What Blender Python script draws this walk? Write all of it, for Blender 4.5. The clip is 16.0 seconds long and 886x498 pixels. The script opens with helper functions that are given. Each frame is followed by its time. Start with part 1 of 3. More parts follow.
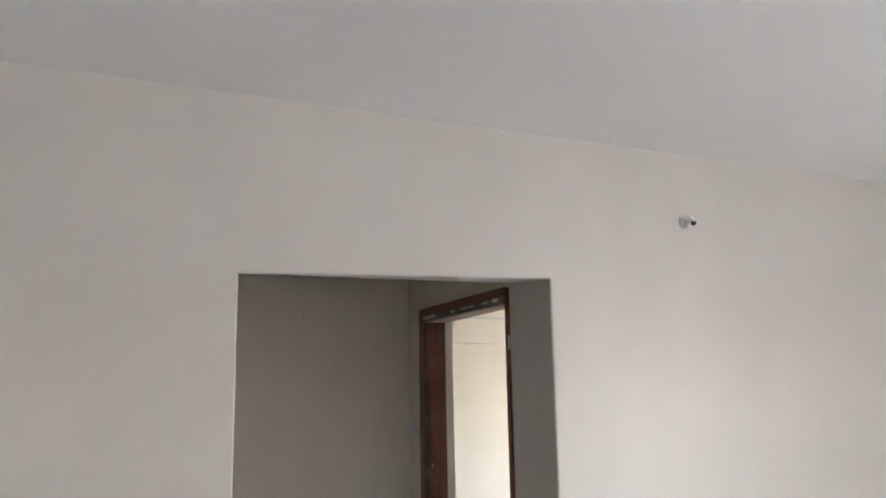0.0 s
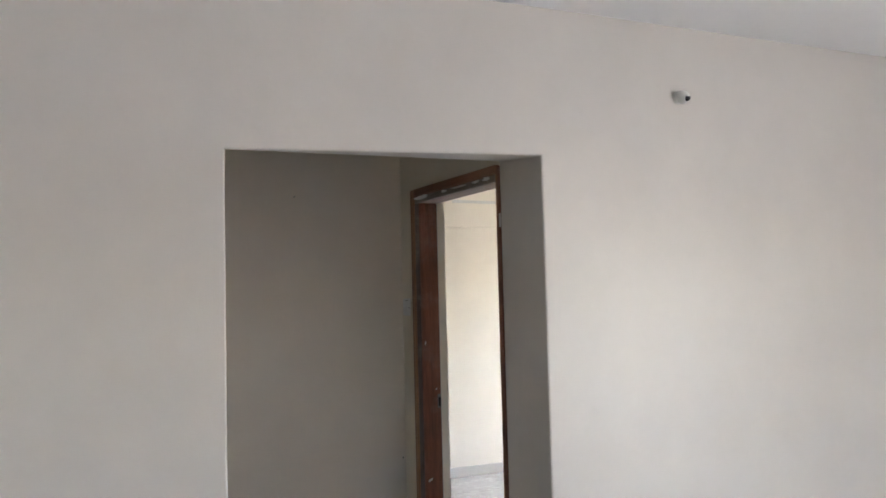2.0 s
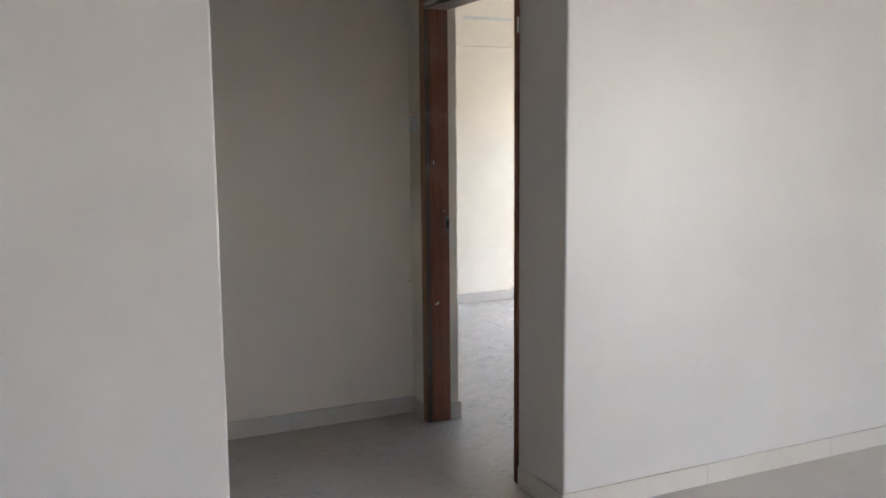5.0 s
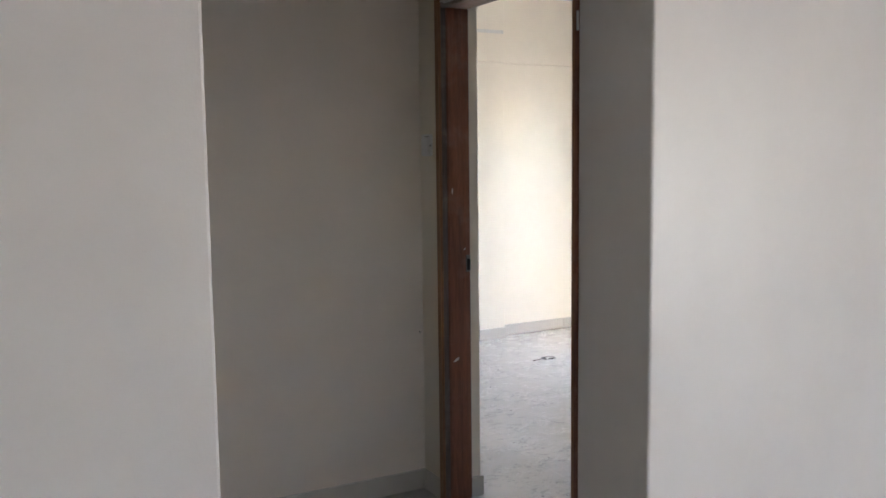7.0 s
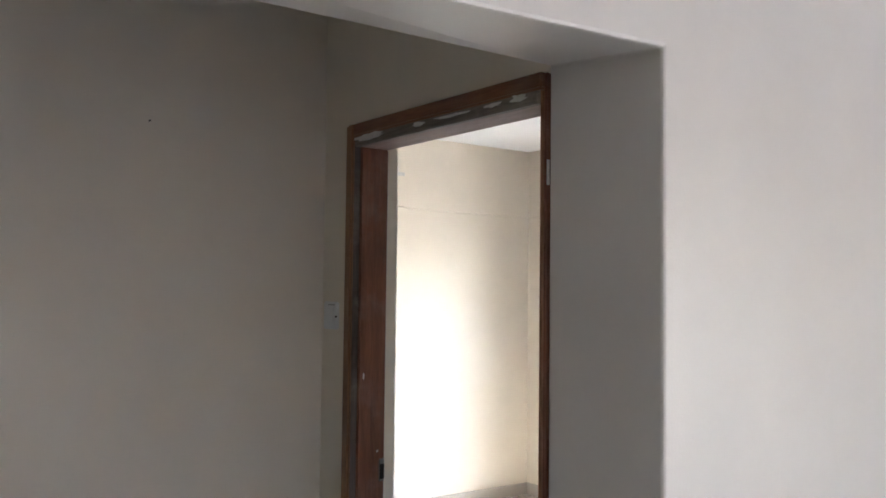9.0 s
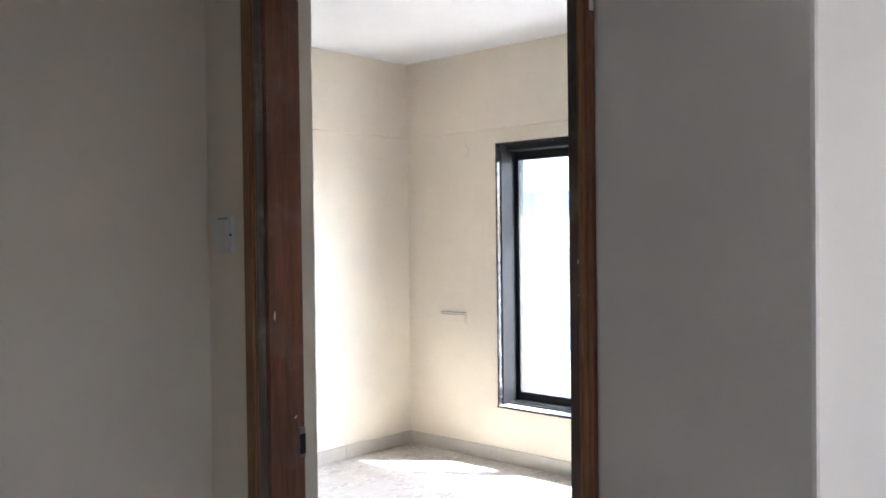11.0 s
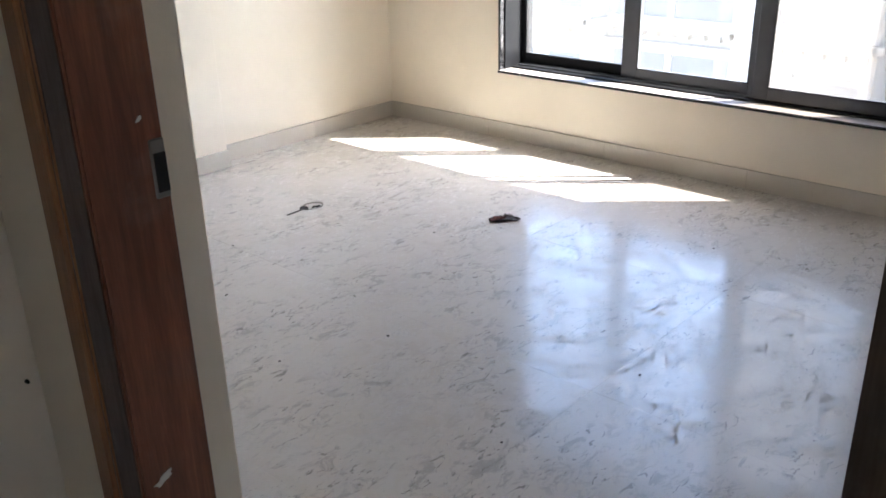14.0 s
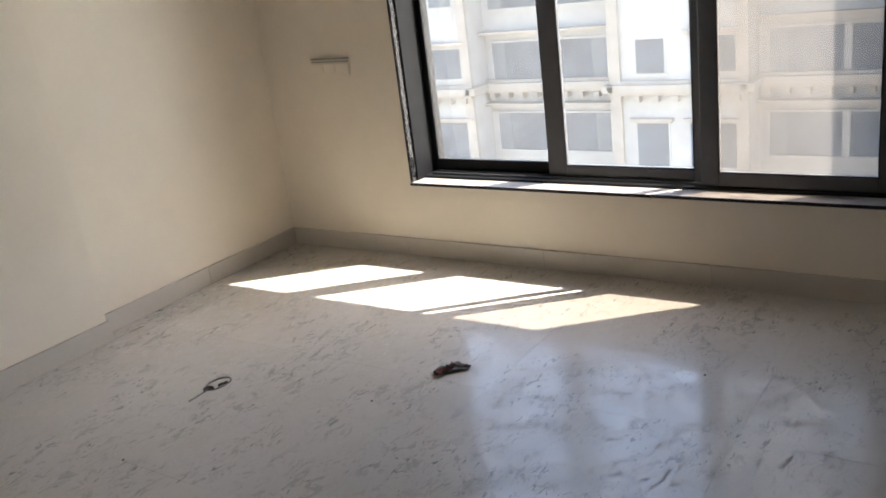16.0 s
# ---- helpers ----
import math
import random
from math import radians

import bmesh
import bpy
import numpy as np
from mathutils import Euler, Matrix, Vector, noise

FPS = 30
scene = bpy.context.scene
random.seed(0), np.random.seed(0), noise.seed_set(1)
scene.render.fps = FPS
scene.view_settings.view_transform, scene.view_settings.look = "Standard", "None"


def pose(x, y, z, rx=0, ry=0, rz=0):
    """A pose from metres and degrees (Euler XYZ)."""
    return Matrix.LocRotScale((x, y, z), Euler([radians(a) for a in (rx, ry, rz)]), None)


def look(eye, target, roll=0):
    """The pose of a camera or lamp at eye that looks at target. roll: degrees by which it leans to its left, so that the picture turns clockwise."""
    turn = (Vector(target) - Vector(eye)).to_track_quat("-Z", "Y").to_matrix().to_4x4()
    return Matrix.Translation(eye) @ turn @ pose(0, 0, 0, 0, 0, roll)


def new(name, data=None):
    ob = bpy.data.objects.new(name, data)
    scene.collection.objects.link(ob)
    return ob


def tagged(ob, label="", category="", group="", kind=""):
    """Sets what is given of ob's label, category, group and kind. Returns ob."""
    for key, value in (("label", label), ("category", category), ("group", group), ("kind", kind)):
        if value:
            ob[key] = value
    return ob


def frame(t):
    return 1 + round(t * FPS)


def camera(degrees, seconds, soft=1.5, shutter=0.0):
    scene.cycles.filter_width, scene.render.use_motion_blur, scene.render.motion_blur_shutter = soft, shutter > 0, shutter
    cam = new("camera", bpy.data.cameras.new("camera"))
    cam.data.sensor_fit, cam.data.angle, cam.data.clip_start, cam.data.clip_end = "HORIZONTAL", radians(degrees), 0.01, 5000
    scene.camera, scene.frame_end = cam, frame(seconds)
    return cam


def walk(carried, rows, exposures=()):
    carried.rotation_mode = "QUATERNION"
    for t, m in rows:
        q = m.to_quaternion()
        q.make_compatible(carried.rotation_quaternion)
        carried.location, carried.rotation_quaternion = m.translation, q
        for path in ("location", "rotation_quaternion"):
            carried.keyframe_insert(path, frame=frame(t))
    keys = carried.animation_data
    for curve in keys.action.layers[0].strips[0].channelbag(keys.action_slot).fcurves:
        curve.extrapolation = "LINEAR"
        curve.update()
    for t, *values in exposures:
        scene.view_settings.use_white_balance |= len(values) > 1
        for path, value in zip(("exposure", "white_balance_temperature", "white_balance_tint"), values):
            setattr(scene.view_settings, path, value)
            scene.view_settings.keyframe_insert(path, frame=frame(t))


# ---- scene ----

PATH = [
    (0, (-1.882, -2.945, 1.56), (-1.032, -1.172, 1.925), -1.0),
    (0.5, (-1.876, -2.96, 1.576), (-1.023, -1.2, 1.996), -1.7),
    (1, (-1.877, -2.932, 1.551), (-1.002, -1.158, 1.849), -2.2),
    (1.5, (-1.872, -2.921, 1.547), (-0.999, -1.133, 1.743), -1.9),
    (2, (-1.854, -2.926, 1.512), (-0.985, -1.128, 1.63), -1.4),
    (2.5, (-1.836, -2.933, 1.504), (-0.975, -1.128, 1.544), -1.4),
    (3, (-1.811, -2.917, 1.483), (-0.938, -1.118, 1.455), -1.5),
    (3.5, (-1.793, -2.907, 1.468), (-0.927, -1.109, 1.341), -1.3),
    (4, (-1.801, -2.882, 1.412), (-0.959, -1.083, 1.179), -0.7),
    (6.5, (-1.663, -2.104, 1.476), (-0.788, -0.325, 1.21), -0.5),
    (7, (-1.7, -1.898, 1.438), (-0.751, -0.15, 1.229), -0.7),
    (7.5, (-1.684, -1.727, 1.452), (-0.635, -0.033, 1.284), -0.3),
    (8, (-1.574, -1.495, 1.563), (-0.432, 0.147, 1.549), -0.1),
    (8.2, (-1.547, -1.444, 1.571), (-0.401, 0.195, 1.612), 0.2),
    (10.5, (-1.202, -0.549, 1.534), (0.161, 0.913, 1.606), -0.3),
    (11, (-1.161, -0.419, 1.479), (0.305, 0.941, 1.444), -0.7),
    (11.5, (-1.062, -0.315, 1.42), (0.392, 1.037, 1.179), -1.0),
    (12, (-0.904, -0.232, 1.364), (0.437, 1.156, 0.838), -1.5),
    (12.5, (-0.793, -0.105, 1.313), (0.543, 1.223, 0.642), -0.9),
    (13, (-0.693, 0.079, 1.295), (0.721, 1.285, 0.554), 0.1),
    (13.5, (-0.546, 0.216, 1.276), (0.86, 1.394, 0.479), -0.1),
    (14, (-0.398, 0.318, 1.299), (0.967, 1.556, 0.523), -1.4),
    (14.5, (-0.258, 0.512, 1.298), (1.128, 1.740, 0.542), -1.9),
    (15, (-0.14, 0.676, 1.302), (1.311, 1.838, 0.564), -3.3),
    (15.5, (-0.033, 0.738, 1.346), (1.466, 1.855, 0.635), -5.7),
    (16, (0.052, 0.789, 1.361), (1.596, 1.889, 0.724), -7.2),
]
cam = camera(53.4, 16.0, soft=1.7)
EXPOSURES = [(0.0, 4.1, 5950, 11), (2.0, 4.08, 5900, 11), (4.0, 4.05, 5800, 11), (7.0, 3.95, 5800, 12), (8.0, 4.05, 5850, 12), (10.4, 4.45, 5500, 12), (11.0, 4.3, 5550, 12), (12.5, 4.4, 5850, 12), (13.5, 4.2, 6000, 12), (14.2, 3.55, 6000, 12), (15.0, 3.0, 6200, 13), (16.0, 2.75, 6500, 12)]
walk(cam, [(t, look(eye, target, roll)) for t, eye, target, roll in PATH], EXPOSURES)

# ---- light ----
SUN_TO = Vector((0.49, -0.615, 1.0)).normalized()
sky_world = bpy.data.worlds.new("sky")
scene.world = sky_world
sky_world.use_nodes = True
wn = sky_world.node_tree.nodes
sky = wn.new("ShaderNodeTexSky")
sky.sky_type = "NISHITA"
sky.sun_disc = False
sky.sun_elevation = radians(51.5)
sky.sun_rotation = radians(142)
sky.dust_density = 2.2
wn["Background"].inputs["Strength"].default_value = 0.15
sky_world.node_tree.links.new(sky.outputs["Color"], wn["Background"].inputs["Color"])

sun_data = bpy.data.lights.new("sun", "SUN")
sun_data.energy, sun_data.angle, sun_data.color = 4.1, radians(0.5), (1.0, 0.93, 0.83)
sun = new("sun", sun_data)
sun.matrix_world = look(SUN_TO * 50, (0, 0, 0))

# area lamp added in place of sky light at the living room's unseen east opening
day_data = bpy.data.lights.new("living_fill_daylight", "AREA")
day_data.shape, day_data.size, day_data.size_y = "RECTANGLE", 2.6, 2.0
day_data.energy, day_data.color = 1.6, (0.80, 0.92, 1.0)
day = new("living_fill_daylight", day_data)
day.matrix_world = look((3.62, -4.5, 1.10), (0, -4.4, 2.0))

# ---- small builders ----


def box(bm, x0, x1, y0, y1, z0, z1):
    """Adds a box to bm and returns its vertices."""
    m = Matrix.LocRotScale(((x0 + x1) / 2, (y0 + y1) / 2, (z0 + z1) / 2), None, (x1 - x0, y1 - y0, z1 - z0))
    return bmesh.ops.create_cube(bm, size=1, matrix=m)["verts"]


def rod(bm, r0, r1, depth, m, seg=24):
    return bmesh.ops.create_cone(bm, cap_ends=True, segments=seg, radius1=r0, radius2=r1, depth=depth, matrix=m)["verts"]


def soften(bm, width, seg=2):
    edges = [e for e in bm.edges if len(e.link_faces) == 2 and e.calc_face_angle(0) > 0.6]
    bmesh.ops.bevel(bm, geom=edges, offset=width, segments=seg, affect="EDGES", clamp_overlap=True)


def mesh_of(name, bm, material, smooth=False):
    bmesh.ops.recalc_face_normals(bm, faces=bm.faces)
    me = bpy.data.meshes.new(name)
    bm.to_mesh(me)
    bm.free()
    me.materials.append(material)
    if smooth:
        for p in me.polygons:
            p.use_smooth = True
    return me


def part(name, bm, material, parent, label="", smooth=False):
    """One mesh under a thing or a part."""
    ob = new(name, mesh_of(name, bm, material, smooth))
    ob.parent = parent
    return tagged(ob, label)


def thing(name, label, category, group="", kind="", at=(0, 0, 0)):
    ob = new(name)
    ob.location = at
    ob.empty_display_size = 0.05
    return tagged(ob, label, category, group, kind)


def structure(name, bm, material, label, category, smooth=False):
    return tagged(new(name, mesh_of(name, bm, material, smooth)), label, category, kind="structure")


def panel(us, vs, gone, thick, place):
    """A slab on a grid of lines us x vs with some cells left open; place(u, v, w) gives the point, w runs from 0 to thick."""
    bm = bmesh.new()
    cache = {}

    def vert(i, j, k):
        if (i, j, k) not in cache:
            cache[(i, j, k)] = bm.verts.new(place(us[i], vs[j], thick * k))
        return cache[(i, j, k)]

    def full(i, j):
        return 0 <= i < len(us) - 1 and 0 <= j < len(vs) - 1 and (i, j) not in gone

    for i in range(len(us) - 1):
        for j in range(len(vs) - 1):
            if not full(i, j):
                continue
            ring = [(i, j), (i + 1, j), (i + 1, j + 1), (i, j + 1)]
            for k in (0, 1):
                bm.faces.new([vert(a, b, k) for a, b in ring])
            for (a, b), (di, dj) in zip(((0, 1), (1, 2), (2, 3), (3, 0)), ((0, -1), (1, 0), (0, 1), (-1, 0))):
                if not full(i + di, j + dj):
                    bm.faces.new([vert(*ring[a], 0), vert(*ring[b], 0), vert(*ring[b], 1), vert(*ring[a], 1)])
    return bm


# ---- materials ----


def material(name):
    m = bpy.data.materials.new(name)
    m.use_nodes = True
    nodes, links = m.node_tree.nodes, m.node_tree.links
    return m, nodes, links, nodes["Principled BSDF"]


def noise_at(nodes, links, scale, detail=4.0, rough=0.55, stretch=None, distortion=0.0):
    geo = nodes.new("ShaderNodeNewGeometry")
    tex = nodes.new("ShaderNodeTexNoise")
    tex.inputs["Scale"].default_value = scale
    tex.inputs["Detail"].default_value = detail
    tex.inputs["Roughness"].default_value = rough
    tex.inputs["Distortion"].default_value = distortion
    if stretch:
        mp = nodes.new("ShaderNodeMapping")
        mp.inputs["Scale"].default_value = stretch
        links.new(geo.outputs["Position"], mp.inputs["Vector"])
        links.new(mp.outputs["Vector"], tex.inputs["Vector"])
    else:
        links.new(geo.outputs["Position"], tex.inputs["Vector"])
    return tex.outputs["Fac"]


def ramp(nodes, links, fac, stops):
    r = nodes.new("ShaderNodeValToRGB")
    while len(r.color_ramp.elements) < len(stops):
        r.color_ramp.elements.new(0.5)
    for e, (p, c) in zip(r.color_ramp.elements, stops):
        e.position = p
        e.color = (*c, 1) if isinstance(c, tuple) else (c, c, c, 1)
    links.new(fac, r.inputs["Fac"])
    return r.outputs["Color"]


def blend(nodes, links, fac, a, b, mode="MIX"):
    n = nodes.new("ShaderNodeMix")
    n.data_type, n.blend_type = "RGBA", mode
    for sock, v in ((n.inputs[0], fac), (n.inputs[6], a), (n.inputs[7], b)):
        if isinstance(v, bpy.types.NodeSocket):
            links.new(v, sock)
        elif isinstance(v, tuple):
            sock.default_value = (*v, 1)
        else:
            sock.default_value = v
    return n.outputs[2]


def bump(nodes, links, height, strength, distance, bsdf):
    b = nodes.new("ShaderNodeBump")
    b.inputs["Strength"].default_value = strength
    b.inputs["Distance"].default_value = distance
    links.new(height, b.inputs["Height"])
    links.new(b.outputs["Normal"], bsdf.inputs["Normal"])


def paint(name, colour, rough=0.5, patch=0.05, relief=0.25):
    """Emulsion on plaster: faint patches, roller grain, slow unevenness."""
    m, n, l, b = material(name)
    dark = tuple(c * (1 - patch) for c in colour)
    light = tuple(min(1, c * (1 + patch * 0.4)) for c in colour)
    col = ramp(n, l, noise_at(n, l, 1.7, 5, 0.6), [(0.35, dark), (0.65, light)])
    grime = ramp(n, l, noise_at(n, l, 9, 6, 0.7), [(0.28, 0.985), (0.48, 1.0)])
    l.new(blend(n, l, 1.0, col, grime, "MULTIPLY"), b.inputs["Base Color"])
    b.inputs["Roughness"].default_value = rough
    h = blend(n, l, 0.12, noise_at(n, l, 1.6, 3), noise_at(n, l, 140, 3, 0.6))
    bump(n, l, h, relief, 0.012, b)
    return m


def stone(name, base, dust, gloss=0.06, dusty=0.40, marks=1.0, film_low=0.42, edge=0.11):
    """Polished beige stone under a film of dried slurry with swipes, dabs and scuffs."""
    m, n, l, b = material(name)
    cloud = ramp(n, l, noise_at(n, l, 2.2, 8, 0.62, distortion=0.6),
                 [(0.3, tuple(c * 0.93 for c in base)), (0.5, base), (0.72, tuple(min(1, c * 1.05) for c in base))])
    info = n.new("ShaderNodeObjectInfo")
    tone = ramp(n, l, info.outputs["Random"], [(0.0, 0.97), (1.0, 1.02)])
    cloud = blend(n, l, 1.0, cloud, tone, "MULTIPLY")
    tint = ramp(n, l, noise_at(n, l, 0.9, 4, 0.6), [(0.35, (0.95, 0.935, 0.90)), (0.65, (1.02, 1.02, 1.02))])
    cloud = blend(n, l, 1.0, cloud, tint, "MULTIPLY")
    # short swirling smears in two directions, gathered in clusters
    geo = n.new("ShaderNodeNewGeometry")
    families = []
    for turn, seed in ((35, 3.1), (-50, 7.7)):
        wob = n.new("ShaderNodeTexNoise")
        wob.inputs["Scale"].default_value, wob.inputs["Detail"].default_value = 7.0, 3
        l.new(geo.outputs["Position"], wob.inputs["Vector"])
        warp = n.new("ShaderNodeVectorMath")
        warp.operation = "MULTIPLY_ADD"
        warp.inputs[1].default_value = (0.16, 0.16, 0.0)
        l.new(wob.outputs["Color"], warp.inputs[0])
        l.new(geo.outputs["Position"], warp.inputs[2])
        mp = n.new("ShaderNodeMapping")
        mp.inputs["Rotation"].default_value = (0, 0, radians(turn))
        mp.inputs["Location"].default_value = (seed, seed * 2, 0)
        mp.inputs["Scale"].default_value = (20.0, 75.0, 9.0)
        l.new(warp.outputs[0], mp.inputs["Vector"])
        t = n.new("ShaderNodeTexNoise")
        t.inputs["Scale"].default_value, t.inputs["Detail"].default_value, t.inputs["Roughness"].default_value = 1.0, 5, 0.6
        l.new(mp.outputs["Vector"], t.inputs["Vector"])
        families.append(ramp(n, l, t.outputs["Fac"], [(0.50, 0.0), (0.50 + edge * 0.8, 1.0)]))
    where = ramp(n, l, noise_at(n, l, 6.0, 4, 0.6, stretch=(1, 1.1, 1)), [(0.44, 0.0), (0.56, 1.0)])
    smear = blend(n, l, where, families[0], families[1])
    cluster = ramp(n, l, noise_at(n, l, 5.5, 5, 0.65), [(0.45, 0.06), (0.55, 1.0)])
    smear = blend(n, l, 1.0, smear, cluster, "MULTIPLY")
    # a thin dull film in hand-sized blotches
    film = ramp(n, l, noise_at(n, l, 12.0, 9, 0.68, distortion=1.3), [(film_low - edge, 0.0), (film_low + edge * 1.5, 0.6)])
    cover = blend(n, l, 1.0, film, smear, "LIGHTEN")
    dabs = ramp(n, l, noise_at(n, l, 15.0, 7, 0.72, stretch=(0.8, 1.3, 1.0), distortion=0.8), [(0.525, 0.0), (0.60, 0.62 * marks)])
    gate = ramp(n, l, noise_at(n, l, 3.2, 4, 0.6), [(0.45, 0.10), (0.57, 1.0)])
    dabs = blend(n, l, 1.0, dabs, gate, "MULTIPLY")
    flecks = ramp(n, l, noise_at(n, l, 30.0, 4, 0.6, stretch=(0.6, 1.5, 1.0), distortion=1.2), [(0.60, 0.0), (0.65, 0.8 * marks)])
    flecks = blend(n, l, 1.0, flecks, gate, "MULTIPLY")
    strokes = ramp(n, l, smear, [(0.35, 0.0), (1.0, 0.75 * marks)])
    col = blend(n, l, cover, cloud, dust)
    col = blend(n, l, strokes, col, tuple(c * 0.72 for c in base))
    col = blend(n, l, flecks, col, tuple(c * 0.35 for c in base))
    col = blend(n, l, dabs, col, tuple(c * 0.58 for c in base))
    l.new(col, b.inputs["Base Color"])
    l.new(ramp(n, l, cover, [(0.0, gloss), (0.6, gloss * 0.65 + dusty * 0.35), (1.0, dusty)]), b.inputs["Roughness"])
    l.new(ramp(n, l, cover, [(0.0, 0.62), (0.6, 0.42), (1.0, 0.06)]), b.inputs["Specular IOR Level"])
    b.inputs["IOR"].default_value = 1.5
    bump(n, l, smear, 0.16, 0.0012, b)
    return m


def timber(name, dark, light, rough=0.42, dirt=0.25, along="z"):
    m, n, l, b = material(name)
    squash = {"z": (14, 14, 0.9), "y": (14, 0.9, 14), "x": (0.9, 14, 14)}[along]
    grain = ramp(n, l, noise_at(n, l, 3.0, 8, 0.65, stretch=squash, distortion=0.8), [(0.25, dark), (0.7, light)])
    fine = ramp(n, l, noise_at(n, l, 22.0, 5, 0.6, stretch=squash), [(0.3, 0.72), (0.65, 1.0)])
    col = blend(n, l, 1.0, grain, fine, "MULTIPLY")
    grime = ramp(n, l, noise_at(n, l, 6.0, 7, 0.7), [(0.52, 0.0), (0.72, dirt)])
    col = blend(n, l, grime, col, (0.34, 0.29, 0.25))
    l.new(col, b.inputs["Base Color"])
    l.new(ramp(n, l, grime, [(0.0, rough), (0.3, rough + 0.3)]), b.inputs["Roughness"])
    bump(n, l, fine, 0.25, 0.002, b)
    return m


def plain(name, colour, rough, metal=0.0, spread=0.12, scale=30.0, relief=0.1):
    m, n, l, b = material(name)
    l.new(ramp(n, l, noise_at(n, l, scale, 5), [(0.3, tuple(c * (1 - spread) for c in colour)), (0.7, tuple(min(1, c * (1 + spread)) for c in colour))]), b.inputs["Base Color"])
    l.new(ramp(n, l, noise_at(n, l, scale * 0.4, 5), [(0.3, max(0.02, rough - 0.08)), (0.7, rough + 0.08)]), b.inputs["Roughness"])
    b.inputs["Metallic"].default_value = metal
    bump(n, l, noise_at(n, l, scale * 3, 3), relief, 0.001, b)
    return m


def granite(name, low=0.55, most=0.4, settled=0.0):
    """Black speckled granite with dried smears; settled: how much dust lies on its upward faces."""
    m, n, l, b = material(name)
    speck = ramp(n, l, noise_at(n, l, 60, 6, 0.7, distortion=0.8), [(0.42, (0.012, 0.012, 0.014)), (0.6, (0.03, 0.03, 0.032)), (0.78, (0.12, 0.115, 0.12))])
    smear = ramp(n, l, noise_at(n, l, 16, 7, 0.7, stretch=(1, 1, 0.45), distortion=1.0), [(low, 0.0), (low + 0.2, most)])
    col = blend(n, l, smear, speck, (0.42, 0.39, 0.38))
    if settled:
        geo = n.new("ShaderNodeNewGeometry")
        part_of = n.new("ShaderNodeSeparateXYZ")
        l.new(geo.outputs["Normal"], part_of.inputs[0])
        flat = ramp(n, l, part_of.outputs["Z"], [(0.8, 0.0), (0.95, settled)])
        lies = ramp(n, l, noise_at(n, l, 11, 7, 0.7, stretch=(2.5, 0.7, 1)), [(0.3, 0.35), (0.55, 1.0)])
        smear = blend(n, l, 1.0, flat, lies, "MULTIPLY")
        col = blend(n, l, smear, col, (0.46, 0.42, 0.39))
    l.new(col, b.inputs["Base Color"])
    l.new(ramp(n, l, smear, [(0.0, 0.08), (0.5, 0.5)]), b.inputs["Roughness"])
    return m


def pane_glass(name, dust, tint=(0.97, 0.985, 0.98)):
    """Clear glass under dust: see-through, with gloss by angle and a scattering film."""
    m, n, l, b = material(name)
    n.remove(b)
    out = n["Material Output"]
    clear = n.new("ShaderNodeBsdfTransparent")
    clear.inputs["Color"].default_value = (*tint, 1)
    gloss = n.new("ShaderNodeBsdfGlossy")
    gloss.inputs["Roughness"].default_value = 0.02
    face = n.new("ShaderNodeLayerWeight")
    face.inputs["Blend"].default_value = 0.5
    fres = ramp(n, l, face.outputs["Facing"], [(0.0, 0.04), (0.5, 0.07), (0.75, 0.25), (1.0, 1.0)])
    sheet = n.new("ShaderNodeMixShader")
    l.new(fres, sheet.inputs[0])
    l.new(clear.outputs[0], sheet.inputs[1])
    l.new(gloss.outputs[0], sheet.inputs[2])
    film = n.new("ShaderNodeBsdfTranslucent")
    film.inputs["Color"].default_value = (0.72, 0.70, 0.66, 1)
    amount = ramp(n, l, noise_at(n, l, 5, 7, 0.65, stretch=(1, 1, 0.5)), [(0.25, dust * 0.8), (0.75, min(1.0, dust * 1.2))])
    mix = n.new("ShaderNodeMixShader")
    l.new(amount, mix.inputs[0])
    l.new(sheet.outputs[0], mix.inputs[1])
    l.new(film.outputs[0], mix.inputs[2])
    l.new(mix.outputs[0], out.inputs["Surface"])
    return m


CREAM = paint("cream_emulsion", (0.84, 0.755, 0.625), 0.32)
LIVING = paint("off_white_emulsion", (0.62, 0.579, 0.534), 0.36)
WHITE = paint("ceiling_white", (0.88, 0.873, 0.868), 0.6, 0.02, 0.15)
MARBLE = stone("dusty_beige_marble", (0.61, 0.575, 0.527), (0.598, 0.567, 0.523), 0.11, 0.5, 1.0, 0.47, 0.06)
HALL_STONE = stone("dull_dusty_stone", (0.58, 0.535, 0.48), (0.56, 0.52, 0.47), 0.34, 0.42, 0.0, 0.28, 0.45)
# passage tiles: a darker, browner base than the living room tiles
PASSAGE_STONE = stone("darker_brown_dusted_stone", (0.40, 0.35, 0.30), (0.47, 0.43, 0.385), 0.30, 0.45, 0.6, 0.46, 0.10)
SKIRT = stone("beige_stone_skirting", (0.61, 0.56, 0.49), (0.62, 0.58, 0.52), 0.22, 0.35, 0.0, 0.3, 0.4)
GROUT = plain("grey_grout", (0.40, 0.37, 0.33), 0.8)
WOOD = timber("red_brown_timber", (0.105, 0.036, 0.019), (0.29, 0.112, 0.058))
WOOD_Y = timber("red_brown_timber_head", (0.105, 0.036, 0.019), (0.29, 0.112, 0.058), along="y")
CASING = timber("light_brown_timber", (0.19, 0.08, 0.032), (0.36, 0.17, 0.075), 0.4, 0.12)
CASING_Y = timber("light_brown_timber_head", (0.17, 0.065, 0.03), (0.32, 0.14, 0.065), 0.4, 0.2, "y")
GREYED = timber("grey_weathered_timber", (0.055, 0.04, 0.034), (0.16, 0.12, 0.10), 0.6, 0.5)
